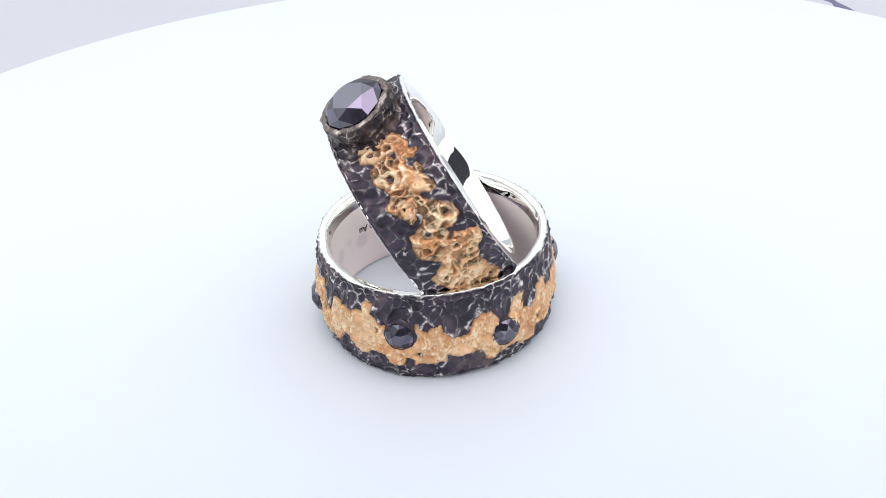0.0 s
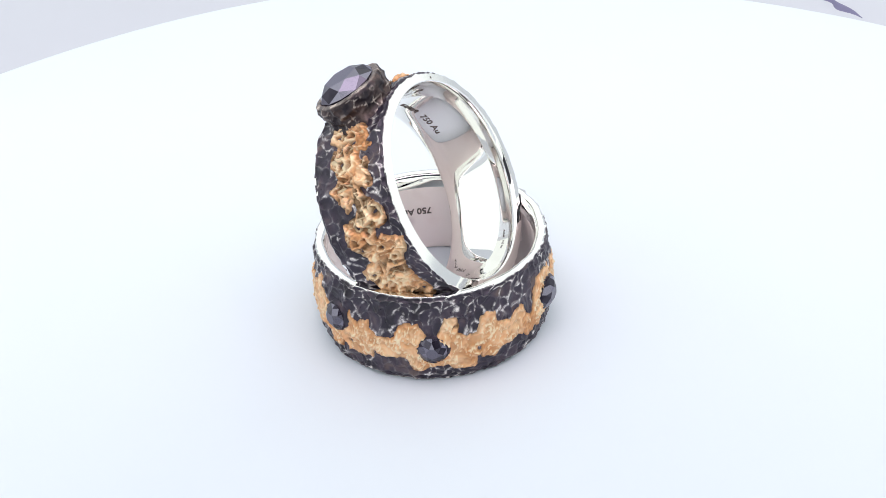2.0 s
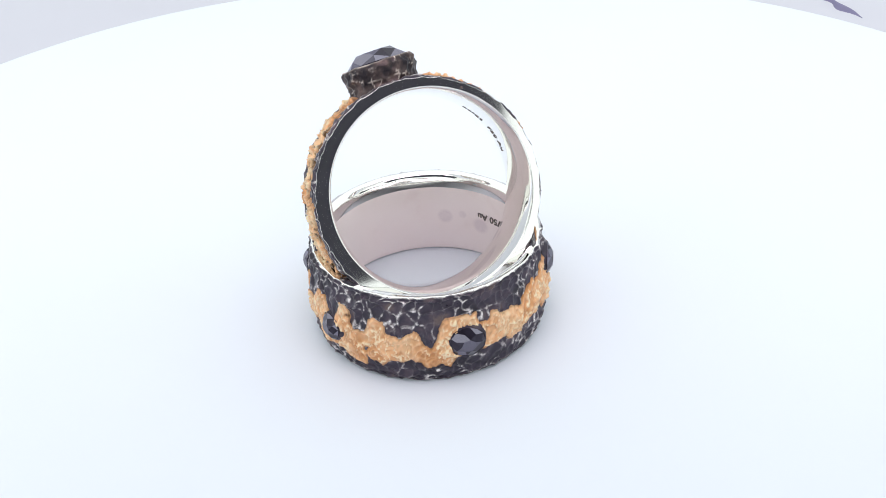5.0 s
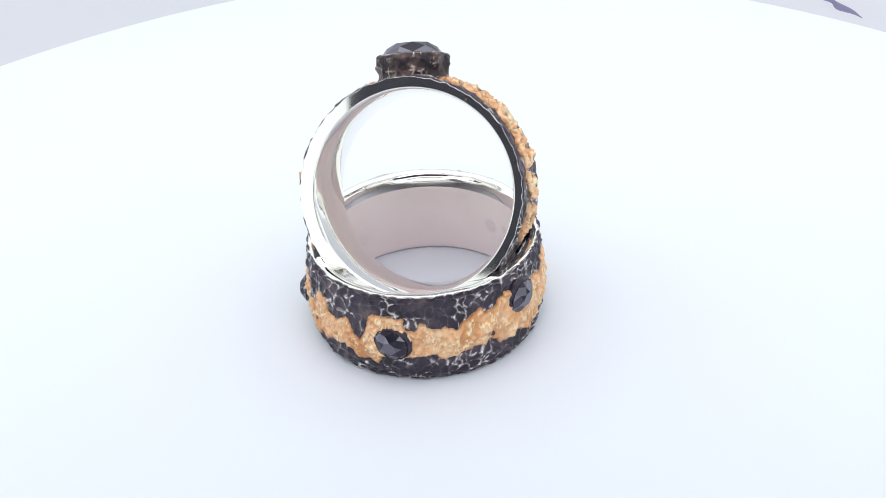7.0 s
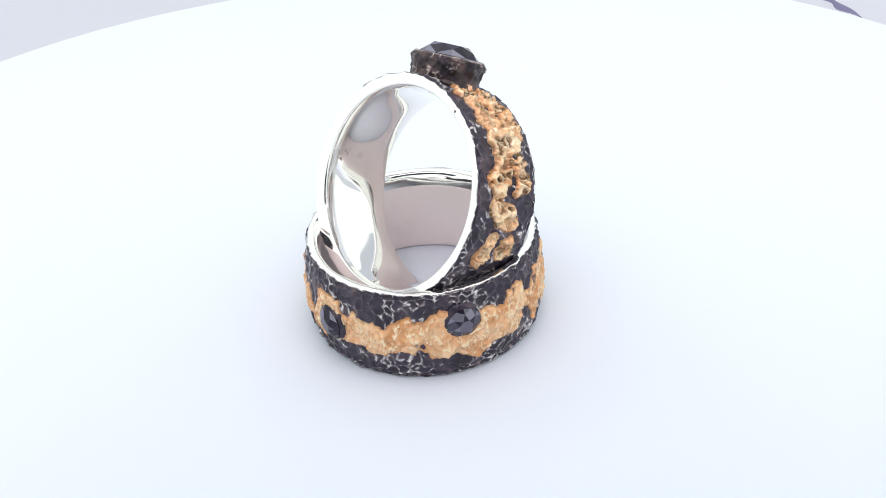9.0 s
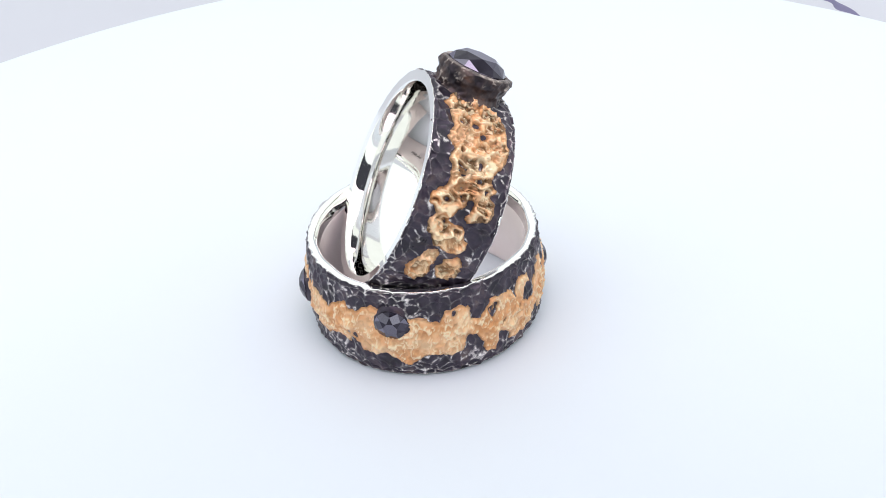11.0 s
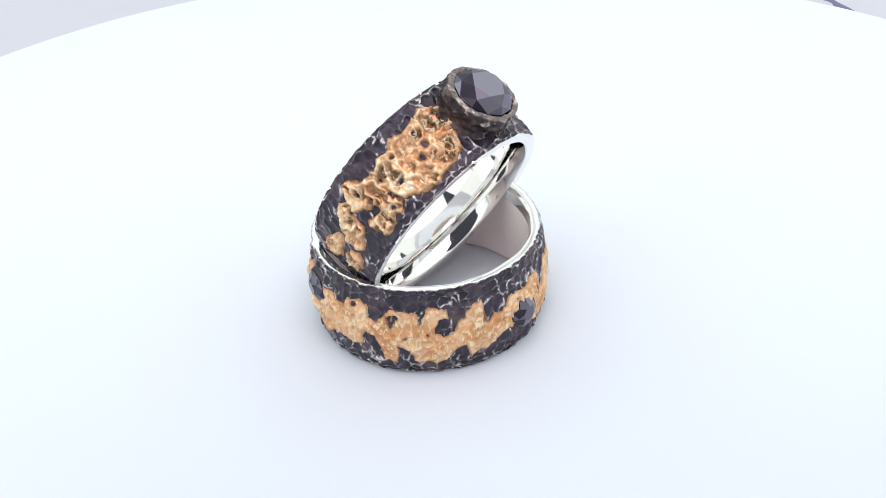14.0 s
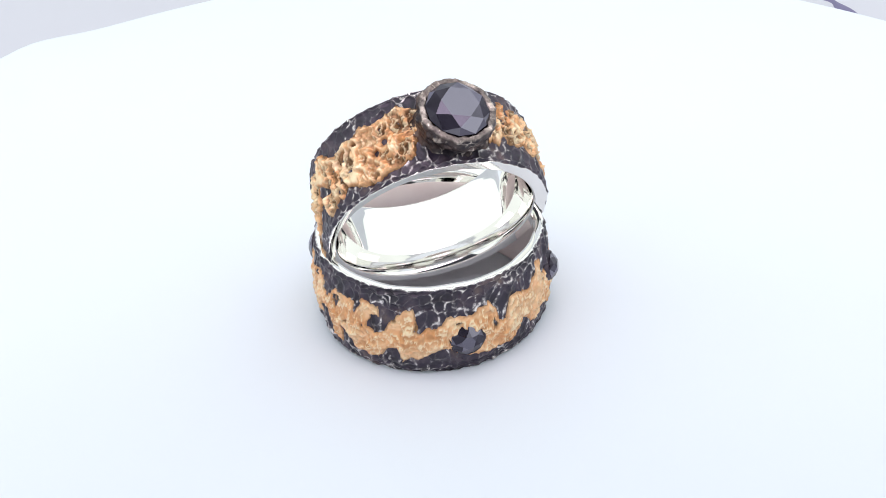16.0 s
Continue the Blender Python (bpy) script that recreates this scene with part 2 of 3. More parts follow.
def chain_distance(x, y, chain, closed):
    """Distance from points to a chain of corners, and for each how many links lie straight above it."""
    p = np.array(chain, dtype=float)
    q = np.roll(p, -1, axis=0)
    if not closed:
        p, q = p[:-1], q[:-1]
    dist, above = np.full(len(x), 9.0), np.zeros(len(x), dtype=int)
    for (ax, ay), (bx, by) in zip(p, q):
        dx, dy = bx - ax, by - ay
        f = np.clip(((x - ax) * dx + (y - ay) * dy) / max(dx * dx + dy * dy, 1e-9), 0, 1)
        dist = np.minimum(dist, np.hypot(x - ax - f * dx, y - ay - f * dy))
        if dx:
            cross = (x < ax) != (x < bx)
            above += cross & (ay + (x - ax) / dx * dy > y)
    return dist, above


def round_chain(corners, arc):
    """A chain that runs round the ring from bearing 0 to 360, in mm of arc, with a turn's overlap at either end."""
    deg = [(b % 360 if b < 360 else b - 360, z) for b, z in corners]
    start = min(range(len(deg)), key=lambda k: deg[k][0])
    deg = deg[start:] + deg[:start]
    tail, head = [(b - 360, z) for b, z in deg[-3:]], [(b + 360, z) for b, z in deg[:3]]
    return [(b * arc, z) for b, z in tail + deg + head]


def cut_gem(name, r, table, crown, pavilion, sides=8, turn=0.0):
    """A faceted stone, table up, girdle at z = 0."""
    bm = bmesh.new()

    def ring(n, radius, z, off):
        return [bm.verts.new((radius * math.cos(turn + 2 * math.pi * (k + off) / n) * MM, radius * math.sin(turn + 2 * math.pi * (k + off) / n) * MM, z * MM)) for k in range(n)]
    top = ring(sides, table, crown, 0.0)
    mid = ring(sides, (table + r) * 0.53, crown * 0.60, 0.5)
    rim = ring(sides * 2, r, 0.06, 0.0)
    low = ring(sides * 2, r, -0.06, 0.0)
    tip = bm.verts.new((0, 0, -pavilion * MM))
    bm.faces.new(top)
    for k in range(sides):
        n = (k + 1) % sides
        a, b, c = rim[2 * k], rim[2 * k + 1], rim[(2 * k + 2) % (2 * sides)]
        bm.faces.new((top[k], mid[k], top[n]))
        bm.faces.new((top[k], mid[k - 1], a, mid[k]))
        bm.faces.new((mid[k], a, b))
        bm.faces.new((mid[k], b, c))
    for k in range(2 * sides):
        n = (k + 1) % (2 * sides)
        bm.faces.new((rim[k], low[k], low[n], rim[n]))
        bm.faces.new((low[k], tip, low[n]))
    bmesh.ops.recalc_face_normals(bm, faces=bm.faces)
    # mirror strength picked for each facet, so some read black and some bright
    facet_gleam = [(0.95 if r > 2 else 0.5) if len(f.verts) == sides else random.choice((0.02, 0.08, 0.2, 0.4, 0.75) if r < 2 else (0.0, 0.05, 0.35, 0.8, 1.0)) for f in bm.faces]
    data = bpy.data.meshes.new(name)
    bm.to_mesh(data)
    bm.free()
    data.attributes.new("facet_gleam", "FLOAT", "FACE").data.foreach_set("value", facet_gleam)
    return data


def engraving(name, words, size, radius, angle, height, flip, bold):
    """Words struck into the inside of a ring: letters bent round radius (mm) at angle (degrees) and height (mm)."""
    curve = bpy.data.curves.new(name, "FONT")
    curve.body, curve.size, curve.align_x, curve.align_y, curve.extrude = words, size, "CENTER", "CENTER", 0.02
    curve.offset = bold
    holder = new(name + "_source", curve)
    data = bpy.data.meshes.new_from_object(holder.evaluated_get(bpy.context.evaluated_depsgraph_get()))
    bpy.data.objects.remove(holder)
    for v in data.vertices:
        x, y, z = v.co
        s = -1 if flip else 1
        a = radians(angle) - s * x / radius
        r = radius - z
        v.co = (r * math.cos(a) * MM, r * math.sin(a) * MM, (height + s * y) * MM)
    return data


def worn_marks(name, lengths, tall, radius, angle, height):
    """Stamped marks too worn to read: short bars bent round the inside of a ring."""
    bm = bmesh.new()
    x = -sum(lengths) / 2
    for k, wide in enumerate(lengths):
        bmesh.ops.create_grid(bm, x_segments=4, y_segments=1, size=0.5, matrix=Matrix.Translation((x + wide / 2, 0.03 * (-1) ** k, 0.02)) @ Matrix.Diagonal((wide * 0.72, tall, 1, 1)))
        x += wide
    for v in bm.verts:
        a, r = radians(angle) - v.co.x / radius, radius - v.co.z
        v.co = (r * math.cos(a) * MM, r * math.sin(a) * MM, (height + v.co.y) * MM)
    data = bpy.data.meshes.new(name)
    bm.to_mesh(data)
    bm.free()
    return data


def collar_mesh(name, inner, outer, tall, seed):
    """A low uneven rim of metal round a stone."""
    def wobble(a, row):
        p = np.stack(np.broadcast_arrays(np.cos(a) * 2, np.sin(a) * 2, row * 0.4), -1).reshape(-1, 3)
        return (fractal(p, 1.3, 2, seed).reshape(np.broadcast(a, row).shape) - 0.5) * 0.28
    return lathe(name, [(outer + 0.25, -0.5), (outer, 0.0), (outer - 0.12, tall * 0.8), (inner + 0.06, tall), (inner - 0.04, tall * 0.7), (inner - 0.1, -0.4)], 48, wobble)


# ---- the setting ----
def turntable():
    """White card disc, cut by hand, so not quite round, on a round base."""
    nu = 256
    ang = np.linspace(0, 2 * np.pi, nu, endpoint=False)
    rim = 89.3 + 2.6 * np.cos(ang - radians(325)) + 1.2 * np.cos(2 * ang - radians(40)) + 0.8 * np.cos(5 * ang + 1.0) + 2.6 * np.exp(-((ang - radians(35)) / 0.07) ** 2)
    rows = [(0.05, 0.0), (0.5, 0.0), (0.985, 0.0), (0.996, -0.25), (1.0, -0.8), (1.0, -2.2), (0.99, -3.0), (0.5, -3.0), (0.05, -3.0)]
    verts = np.array([[rim[i] * k * math.cos(ang[i]), rim[i] * k * math.sin(ang[i]), z] for i in range(nu) for k, z in rows]) * MM
    faces = strip_faces(nu, len(rows)).tolist()
    faces += [[i * len(rows) for i in range(nu)][::-1], [i * len(rows) + len(rows) - 1 for i in range(nu)]]
    table = new("turntable")
    tagged(table, "white turntable with a hand-cut card disc under the rings", "turntable")
    part("disc", mesh_of("disc", verts, faces), CARD, table, "hand-cut white card disc")
    part("base", lathe("base", [(0.1, -3.0), (58, -3.0), (60, -4), (60, -28), (62, -30), (0.1, -30)], 96), CARD, table, "round white base")
    return table


def cloth_ground():
    """Pale cloth under the turntable, rising to a backdrop far behind."""
    bm = bmesh.new()
    rows = [(-900, -30), (200, -30), (320, -26), (420, -8), (500, 40), (550, 120), (570, 300)]
    grid = [[bm.verts.new((x * MM, y * MM, z * MM)) for x in np.linspace(-900, 900, 25)] for y, z in rows]
    for a, b in zip(grid, grid[1:]):
        for k in range(24):
            bm.faces.new((a[k], a[k + 1], b[k + 1], b[k]))
    data = bpy.data.meshes.new("backdrop")
    bm.to_mesh(data)
    bm.free()
    data.shade_smooth()
    data.materials.append(CLOTH)
    return tagged(new("backdrop", data), "pale lavender cloth sweep under and behind the turntable", "backdrop", kind="structure")


def phone_slab():
    """An unseen dark slab behind the camera: the phone that the silver mirrors."""
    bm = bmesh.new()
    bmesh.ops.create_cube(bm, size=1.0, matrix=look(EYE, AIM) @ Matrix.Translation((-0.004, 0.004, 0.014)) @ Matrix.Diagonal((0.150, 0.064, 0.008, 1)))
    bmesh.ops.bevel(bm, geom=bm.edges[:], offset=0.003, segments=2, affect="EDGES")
    data = bpy.data.meshes.new("phone_slab")
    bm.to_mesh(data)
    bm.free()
    data.materials.append(PHONE)
    return tagged(new("phone_slab", data), "dark unseen slab behind the camera, standing for the phone", "wall", kind="structure")


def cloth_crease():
    """A raised crease in the cloth behind the turntable, its shade painted dark violet."""
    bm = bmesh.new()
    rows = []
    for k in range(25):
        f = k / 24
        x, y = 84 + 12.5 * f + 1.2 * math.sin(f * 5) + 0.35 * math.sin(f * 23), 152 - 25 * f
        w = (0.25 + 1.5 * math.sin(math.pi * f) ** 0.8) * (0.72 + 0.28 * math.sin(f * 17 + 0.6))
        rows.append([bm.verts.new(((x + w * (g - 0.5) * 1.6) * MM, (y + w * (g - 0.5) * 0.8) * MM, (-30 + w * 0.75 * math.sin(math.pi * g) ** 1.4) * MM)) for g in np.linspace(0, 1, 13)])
    for a, b in zip(rows, rows[1:]):
        for k in range(12):
            bm.faces.new((a[k], a[k + 1], b[k + 1], b[k]))
    bmesh.ops.recalc_face_normals(bm, faces=bm.faces)
    data = bpy.data.meshes.new("cloth_crease")
    bm.to_mesh(data)
    bm.free()
    data.shade_smooth()
    data.materials.append(CREASE_SHADE)
    return tagged(new("cloth_crease", data), "crease in the pale cloth, its shade painted dark violet", "crease", kind="structure")


# ---- the rings ----
LOW_AT = (0.50, -0.24, 0.0)
# outline of the gold round the wide ring, stretch by stretch: bearing and mm above the card
GOLD_TOP_A = [(14.2, 6.84), (15.7, 5.73), (19.7, 5.69), (22.1, 6.36), (24.8, 6.33), (27.8, 5.7), (33.7, 5.91), (38.7, 5.44), (42.5, 6.1), (49.4, 6.86), (51.6, 6.89), (52.4, 6.27), (57.8, 6.5), (62.6, 7.12), (65.2, 7.39), (69.5, 6.9)]
GOLD_TOP_B = [(85.9, 6.56), (91.4, 6.5), (94.4, 5.87), (97.1, 6.03), (100, 6.95), (106.3, 7.26), (111, 7.17), (111, 5.81), (116.1, 5.55), (118.4, 6.04), (120.8, 6.64), (123.9, 7.26), (131, 6.98), (135, 6.71), (135.4, 5.46), (138.7, 6.64), (140.5, 7.5)]
GOLD_TOP_C = [(144.2, 7.32), (148.6, 6.9), (149.6, 6.12), (144.9, 6.1), (142.1, 4.95), (147.4, 4.3), (152.2, 4.69), (155.8, 6.01), (160.4, 6.84), (165.8, 7.25), (166.7, 6.01), (167.8, 4.7), (170.9, 5.19), (178.8, 5.54), (181.1, 6.2), (186.4, 6.25), (192.8, 5.92), (196.4, 6.54), (201.3, 6.89), (204.5, 6.19), (206.2, 4.47), (210.2, 4.45), (213.4, 6.35), (220.3, 6.36)]
GOLD_TOP_D = [(225, 5.83), (228.7, 6.4), (232.6, 6.46), (233.4, 7.41), (235.2, 7.79), (238.5, 7.59), (237.2, 6.65), (240.3, 5.88), (242.6, 5.53), (248.3, 6.01), (253.8, 6.07), (258, 5.82), (259.6, 6.18), (261.5, 5.62), (264.5, 5.36), (267.3, 5.93), (270.4, 6.04), (271.7, 5.42), (275.2, 5.08), (279.2, 4.7), (283.5, 4.86), (285.5, 5.97), (289.6, 6.55), (294.3, 6.46), (298, 5.45), (299.5, 4.6), (302.7, 4.67)]
GOLD_TOP_E = [(307.2, 7.02), (312.5, 6.98), (313.4, 6.21), (312.6, 5.23), (318.1, 4.96), (321.8, 4.85), (323.8, 6.42), (327.1, 6.82), (331.1, 6.48), (331.8, 5.43), (338.8, 4.99), (343.1, 5.46), (345.8, 5.97), (348.2, 5.28), (349, 4.53), (353, 3.95), (356.3, 5.06), (358.7, 6.82), (363.6, 7.03)]
GOLD_LOW_A = [(16.8, 2.87), (22, 3), (29.6, 3.24), (30.9, 2.57), (38.7, 2.6), (42, 2.98), (46.2, 3.29), (52.4, 2.93), (54.6, 3.48), (58.3, 3.15), (59.9, 2.33), (65.6, 2.44), (71.7, 2.72)]
GOLD_LOW_B = [(76.9, 2.11), (82.5, 1.5), (88.9, 2.65), (94.3, 2.69), (100.6, 2.37), (106.9, 2.6), (108.2, 3.12), (108, 4.08), (110.5, 4.27), (114.5, 3.91), (117.4, 2.83), (118.3, 1.8), (123.8, 1.28), (126.3, 2.31), (125.6, 3.3), (131.9, 2.68), (133, 1.61), (136.8, 1.66)]
GOLD_LOW_C = [(144.1, 1.29), (149.6, 1.98), (152.5, 2.99), (157, 3.04), (159.5, 1.42), (163.1, 2.1), (167.2, 1.89), (171.6, 2.44), (180.1, 2.99), (188.5, 1.92), (196.3, 1.67), (199.8, 1.67), (207.5, 1.76), (213.2, 1.4), (217.4, 2.32), (221.2, 3.36)]
GOLD_LOW_D = [(223.4, 2.98), (227.8, 2.05), (233.1, 1.83), (237.7, 2.65), (243.5, 2.47), (246.6, 1.69), (252, 1.47), (254.2, 2.54), (257.9, 2.51), (258.2, 1.94), (264, 1.99), (268.2, 2.12), (271.9, 2.19), (273.6, 3.1), (277.7, 2.54), (280.9, 2.67), (286.3, 2.9), (289.7, 2.38), (291.5, 1.35), (295.1, 1.33), (299.3, 1.81)]
GOLD_LOW_E = [(307.6, 2.06), (309.9, 1.33), (316.2, 1.23), (320.6, 1.08), (322.3, 2.78), (324.3, 1.97), (329.6, 1.78), (333.9, 2.46), (340.1, 2.33), (343.3, 2.8), (347.5, 2.35), (350.6, 1.73), (357.3, 2.11), (360.8, 1.55), (363.5, 2.7)]
# small dark gaps in it: bearing, height, radius
GOLD_GAPS = [(260.2, 3.05, 0.26), (322.0, 3.32, 0.21), (56.3, 3.86, 0.26), (111.0, 2.24, 0.17), (104.1, 6.74, 0.3), (103.7, 5.57, 0.11), (103.2, 4.06, 0.13), (139.6, 4.62, 0.19), (53.4, 4.1, 0.21), (154.6, 2.66, 0.19), (175.6, 5.39, 0.17)]
# stones on the wide ring: bearing, height, radius and how far they stand out
STONES = [(252.1, 5.1, 1.28, 0.32), (301.0, 3.9, 1.30, 0.12), (9.0, 4.3, 1.55, 0.16), (75.5, 5.9, 1.58, 0.12), (189.5, 3.7, 1.48, 0.10)]


def bulge(z):
    return float(np.interp(z, (0, 0.4, 1.6, 4.0, 6.8, 9.1), (10.58, 10.82, 11.08, 11.20, 10.95, 10.5)))


def set_stone(ring, frame_m, r, crown, label):
    gem = part("gemstone", cut_gem("gemstone", r, r * 0.42, crown, r * 0.5, 7, random.random()), GEM, ring, label)
    gem.matrix_local = frame_m @ Euler((random.uniform(-0.12, 0.12), random.uniform(-0.12, 0.12), 0)).to_matrix().to_4x4()
    collar = part("collar", collar_mesh("collar", r, r + 0.04, 0.02, random.randrange(999)), OXIDISED, gem, "darkened metal collar")
    return gem, collar


def wide_ring():
    ring = new("wide_ring")
    tagged(ring, "wide hammered dark silver ring with gold and black stones on card", "ring")
    band = Band([(10.58, 0.0), (10.82, 0.4), (11.08, 1.6), (11.20, 4.0), (10.95, 6.8), (10.74, 8.3), (10.62, 9.04)], 960, 124, 74, 9, 3, 0.15, 0.75)
    part("shell", band.shell("shell"), OXIDISED, ring, "hammered blackened silver shell with worn bright ridges")
    at = band.at(band.r)
    arc = 11.2 * math.pi / 180
    x = (np.degrees(band.ang) % 360) * arc + 0.25 * (fractal(at, 1.8, 2, 6) - 0.5)
    y = band.z + 0.25 * (fractal(at, 1.8, 2, 8) - 0.5)
    over, above = chain_distance(x, y, round_chain(GOLD_TOP_A + GOLD_TOP_B + GOLD_TOP_C + GOLD_TOP_D + GOLD_TOP_E, arc), False)
    under, below = chain_distance(x, y, round_chain(GOLD_LOW_A + GOLD_LOW_B + GOLD_LOW_C + GOLD_LOW_D + GOLD_LOW_E, arc), False)
    mask = np.where((above % 2 == 1) & (below % 2 == 0), 1, -1) * np.minimum(over, under)
    for bearing, z, size in GOLD_GAPS:
        mask = np.minimum(mask, np.hypot(x - bearing * arc, y - z) - size)
    mask = np.minimum(mask + (fractal(at, 3.2, 2, 5) - 0.5) * 0.22, 1.2)
    part("gold_overlay", band.gold("gold_overlay", mask, 0.11, 74, 9, 0.2, 0.26, 0.08, 1.4, 1.5, 0.0, 0.22, 0.06), GOLD, ring, "matte ragged gold fused round the shell")
    top = band.edge(-1)
    inside = smooth_profile([(10.1, 0.0), (9.85, 0.12), (9.68, 0.5), (9.62, 1.3), (9.58, 4.5), (9.59, 7.1), (9.61, 7.6)], 34)
    part("liner", lathe("liner", [tuple(p) for p in inside], 360), SATIN, ring, "satin silver inside of the ring")
    prof = [tuple(p) for p in smooth_profile([(9.61, 7.6), (9.625, 8.08), (9.65, 8.45), (9.71, 8.74), (9.84, 8.95), (9.99, 9.06), (10.22, 9.10), (10.48, 9.10)], 28)] + [(10.62, 9.07), (10.57, 8.95)]

    def wobble(a, row):
        edge = np.interp(a, np.linspace(0, 2 * np.pi, band.nu + 1), np.append(top, top[0])) - 10.62
        wave = 0.05 * np.sin(a * 7 + 1) + 0.03 * np.sin(a * 17)
        return np.where(row >= len(prof) - 2, edge, np.where(row > 7, wave * np.minimum(row - 7, 8) / 8, 0) + 0 * a)
    part("rim", lathe("rim", prof, band.nu, wobble), SILVER, ring, "polished bright silver rim")
    foot = band.edge(0)

    def foot_wobble(a, row):
        edge = np.interp(a, np.linspace(0, 2 * np.pi, band.nu + 1), np.append(foot, foot[0])) - 10.58
        return np.where(row == 0, edge, 0)
    part("foot", lathe("foot", [(10.58, 0.0), (10.1, 0.0)], 440, foot_wobble), SILVER, ring, "polished silver lower edge")
    for bearing, z, r, lift in STONES:
        a = radians(bearing)
        m = Matrix.Translation((bulge(z) * math.cos(a) * MM, bulge(z) * math.sin(a) * MM, z * MM)) @ Matrix.Rotation(a, 4, "Z") @ Matrix.Rotation(radians(90), 4, "Y") @ Matrix.Translation((0, 0, lift * MM))
        set_stone(ring, m, r, 0.62, "black faceted stone set in the gold band")
    part("hallmark", engraving("hallmark", "750 Au", 1.0, 9.56, 131, 4.9, True, 0.025), INK, ring, "blackened stamped letters")
    return ring


# the gold on the stone ring's two shoulders: outlines in bearing from the stone and place across the band, and its craters
KNOTS_A = [(17.5, -1.9), (19.3, -1.29), (20, -0.47), (15.8, -0.05), (17.8, 0.69), (27.1, 1.85), (32.2, 2.26), (35.4, 2.01), (38.8, 2.61), (41.1, 2.23), (39.4, 1.56), (41.4, 1.23), (45.5, 1.5), (44.3, 2.04), (47.3, 2.42), (50.5, 2.02), (54.4, 2.47), (57.8, 2.36), (58.6, 1.71), (54.4, 0.52), (56.6, 0.69), (63.2, 1.46), (67.4, 2.64), (72.4, 2.9), (76.3, 2.59), (78, 1.27), (83.4, 0.81), (81.6, 1.72), (85, 3.44), (90.2, 3.3), (94.6, 2.43), (102, 2.01), (116, 2.61), (124.4, 1.94), (120.9, 0.23), (112.9, -1.54), (97, -2.38), (93.9, -0.91), (90.9, -0.87), (82.2, -2.17), (71.6, -1.77), (70.2, -0.34), (67.2, 0.16), (58.1, 0.24), (65.4, -0.34), (66.6, -0.89), (59, -1.69), (55.4, -2.27), (50.6, -1.02), (41.3, -1.87), (35.8, -1.61), (34.7, -0.8), (29.1, -2.03)]
KNOTS_B = [(-1.2, 2), (-1.9, 1.3), (10, 0.5), (8.7, -0.49), (-2.9, -0.5), (-9.4, -1.01), (-13.2, -2.03), (-20.4, -2.79), (-32, -2.95), (-35.7, -3.32), (-41.7, -2.8), (-48, -2.08), (-51, -2.05), (-54.6, -2.61), (-58.7, -2.42), (-63.3, -2.94), (-69.6, -2.83), (-72.9, -1.01), (-70.4, -0.79), (-62.7, -1.44), (-62, -0.86), (-66, -0.16), (-73.5, 0.64), (-76.6, -0.8), (-80.6, -1.14), (-82.1, -1.8), (-86.2, -1.88), (-89.7, -1.37), (-87.6, 0.92), (-80.5, 2.02), (-75.3, 2.18), (-72.6, 1.76), (-68.8, 2.6), (-64.3, 2.85), (-59.2, 1.72), (-49.8, 1.44), (-45.6, 2.04), (-41, 1.72), (-35.5, 2.5), (-28.2, 1.93), (-15.6, 2.85), (-11.1, 2.24)]
PATCH_B = [(-103.4, 2.14), (-95.7, 1.61), (-91.2, 1.16), (-89.5, 0.36), (-93.1, -0.05), (-99.5, 0.27), (-105.7, -0.03), (-110.1, 0.9), (-110.2, 1.84)]
PATCH_C = [(-99.3, -0.39), (-93.3, -0.86), (-91.3, -1.77), (-97.4, -2.39), (-105, -2.01), (-105.6, -0.97)]
CRATERS = [(43.3, -0.52, 0.52), (29.7, -0.78, 0.31), (31.5, 0.34, 0.31), (60.9, 0.61, 0.21), (70.3, 1.89, 0.47), (59.8, -0.94, 0.26), (56.4, 1.96, 0.24), (75.2, -0.36, 0.29), (91.9, 1.86, 0.31), (99.6, -1.2, 0.31), (86.3, 1.05, 0.26), (-50.2, 0.76, 0.52), (-46.3, -0.76, 0.42), (-40.5, 0.98, 0.34), (-26.1, 1.52, 0.26), (-0.2, 0.1, 0.31), (-56.6, -1.85, 0.34), (-62.4, 0.15, 0.37), (-64.5, 1.53, 0.39), (-75.9, 0.96, 0.31), (-79.1, -0.49, 0.37)]
GAPS = [(-25.6, -0.04, 0.42), (-31, -0.76, 0.38), (70.3, 1.89, 0.22), (-62.4, 0.15, 0.2)]
UP_AT = (0.125, -0.353, 12.81)
BEZEL_TURN = 7.7


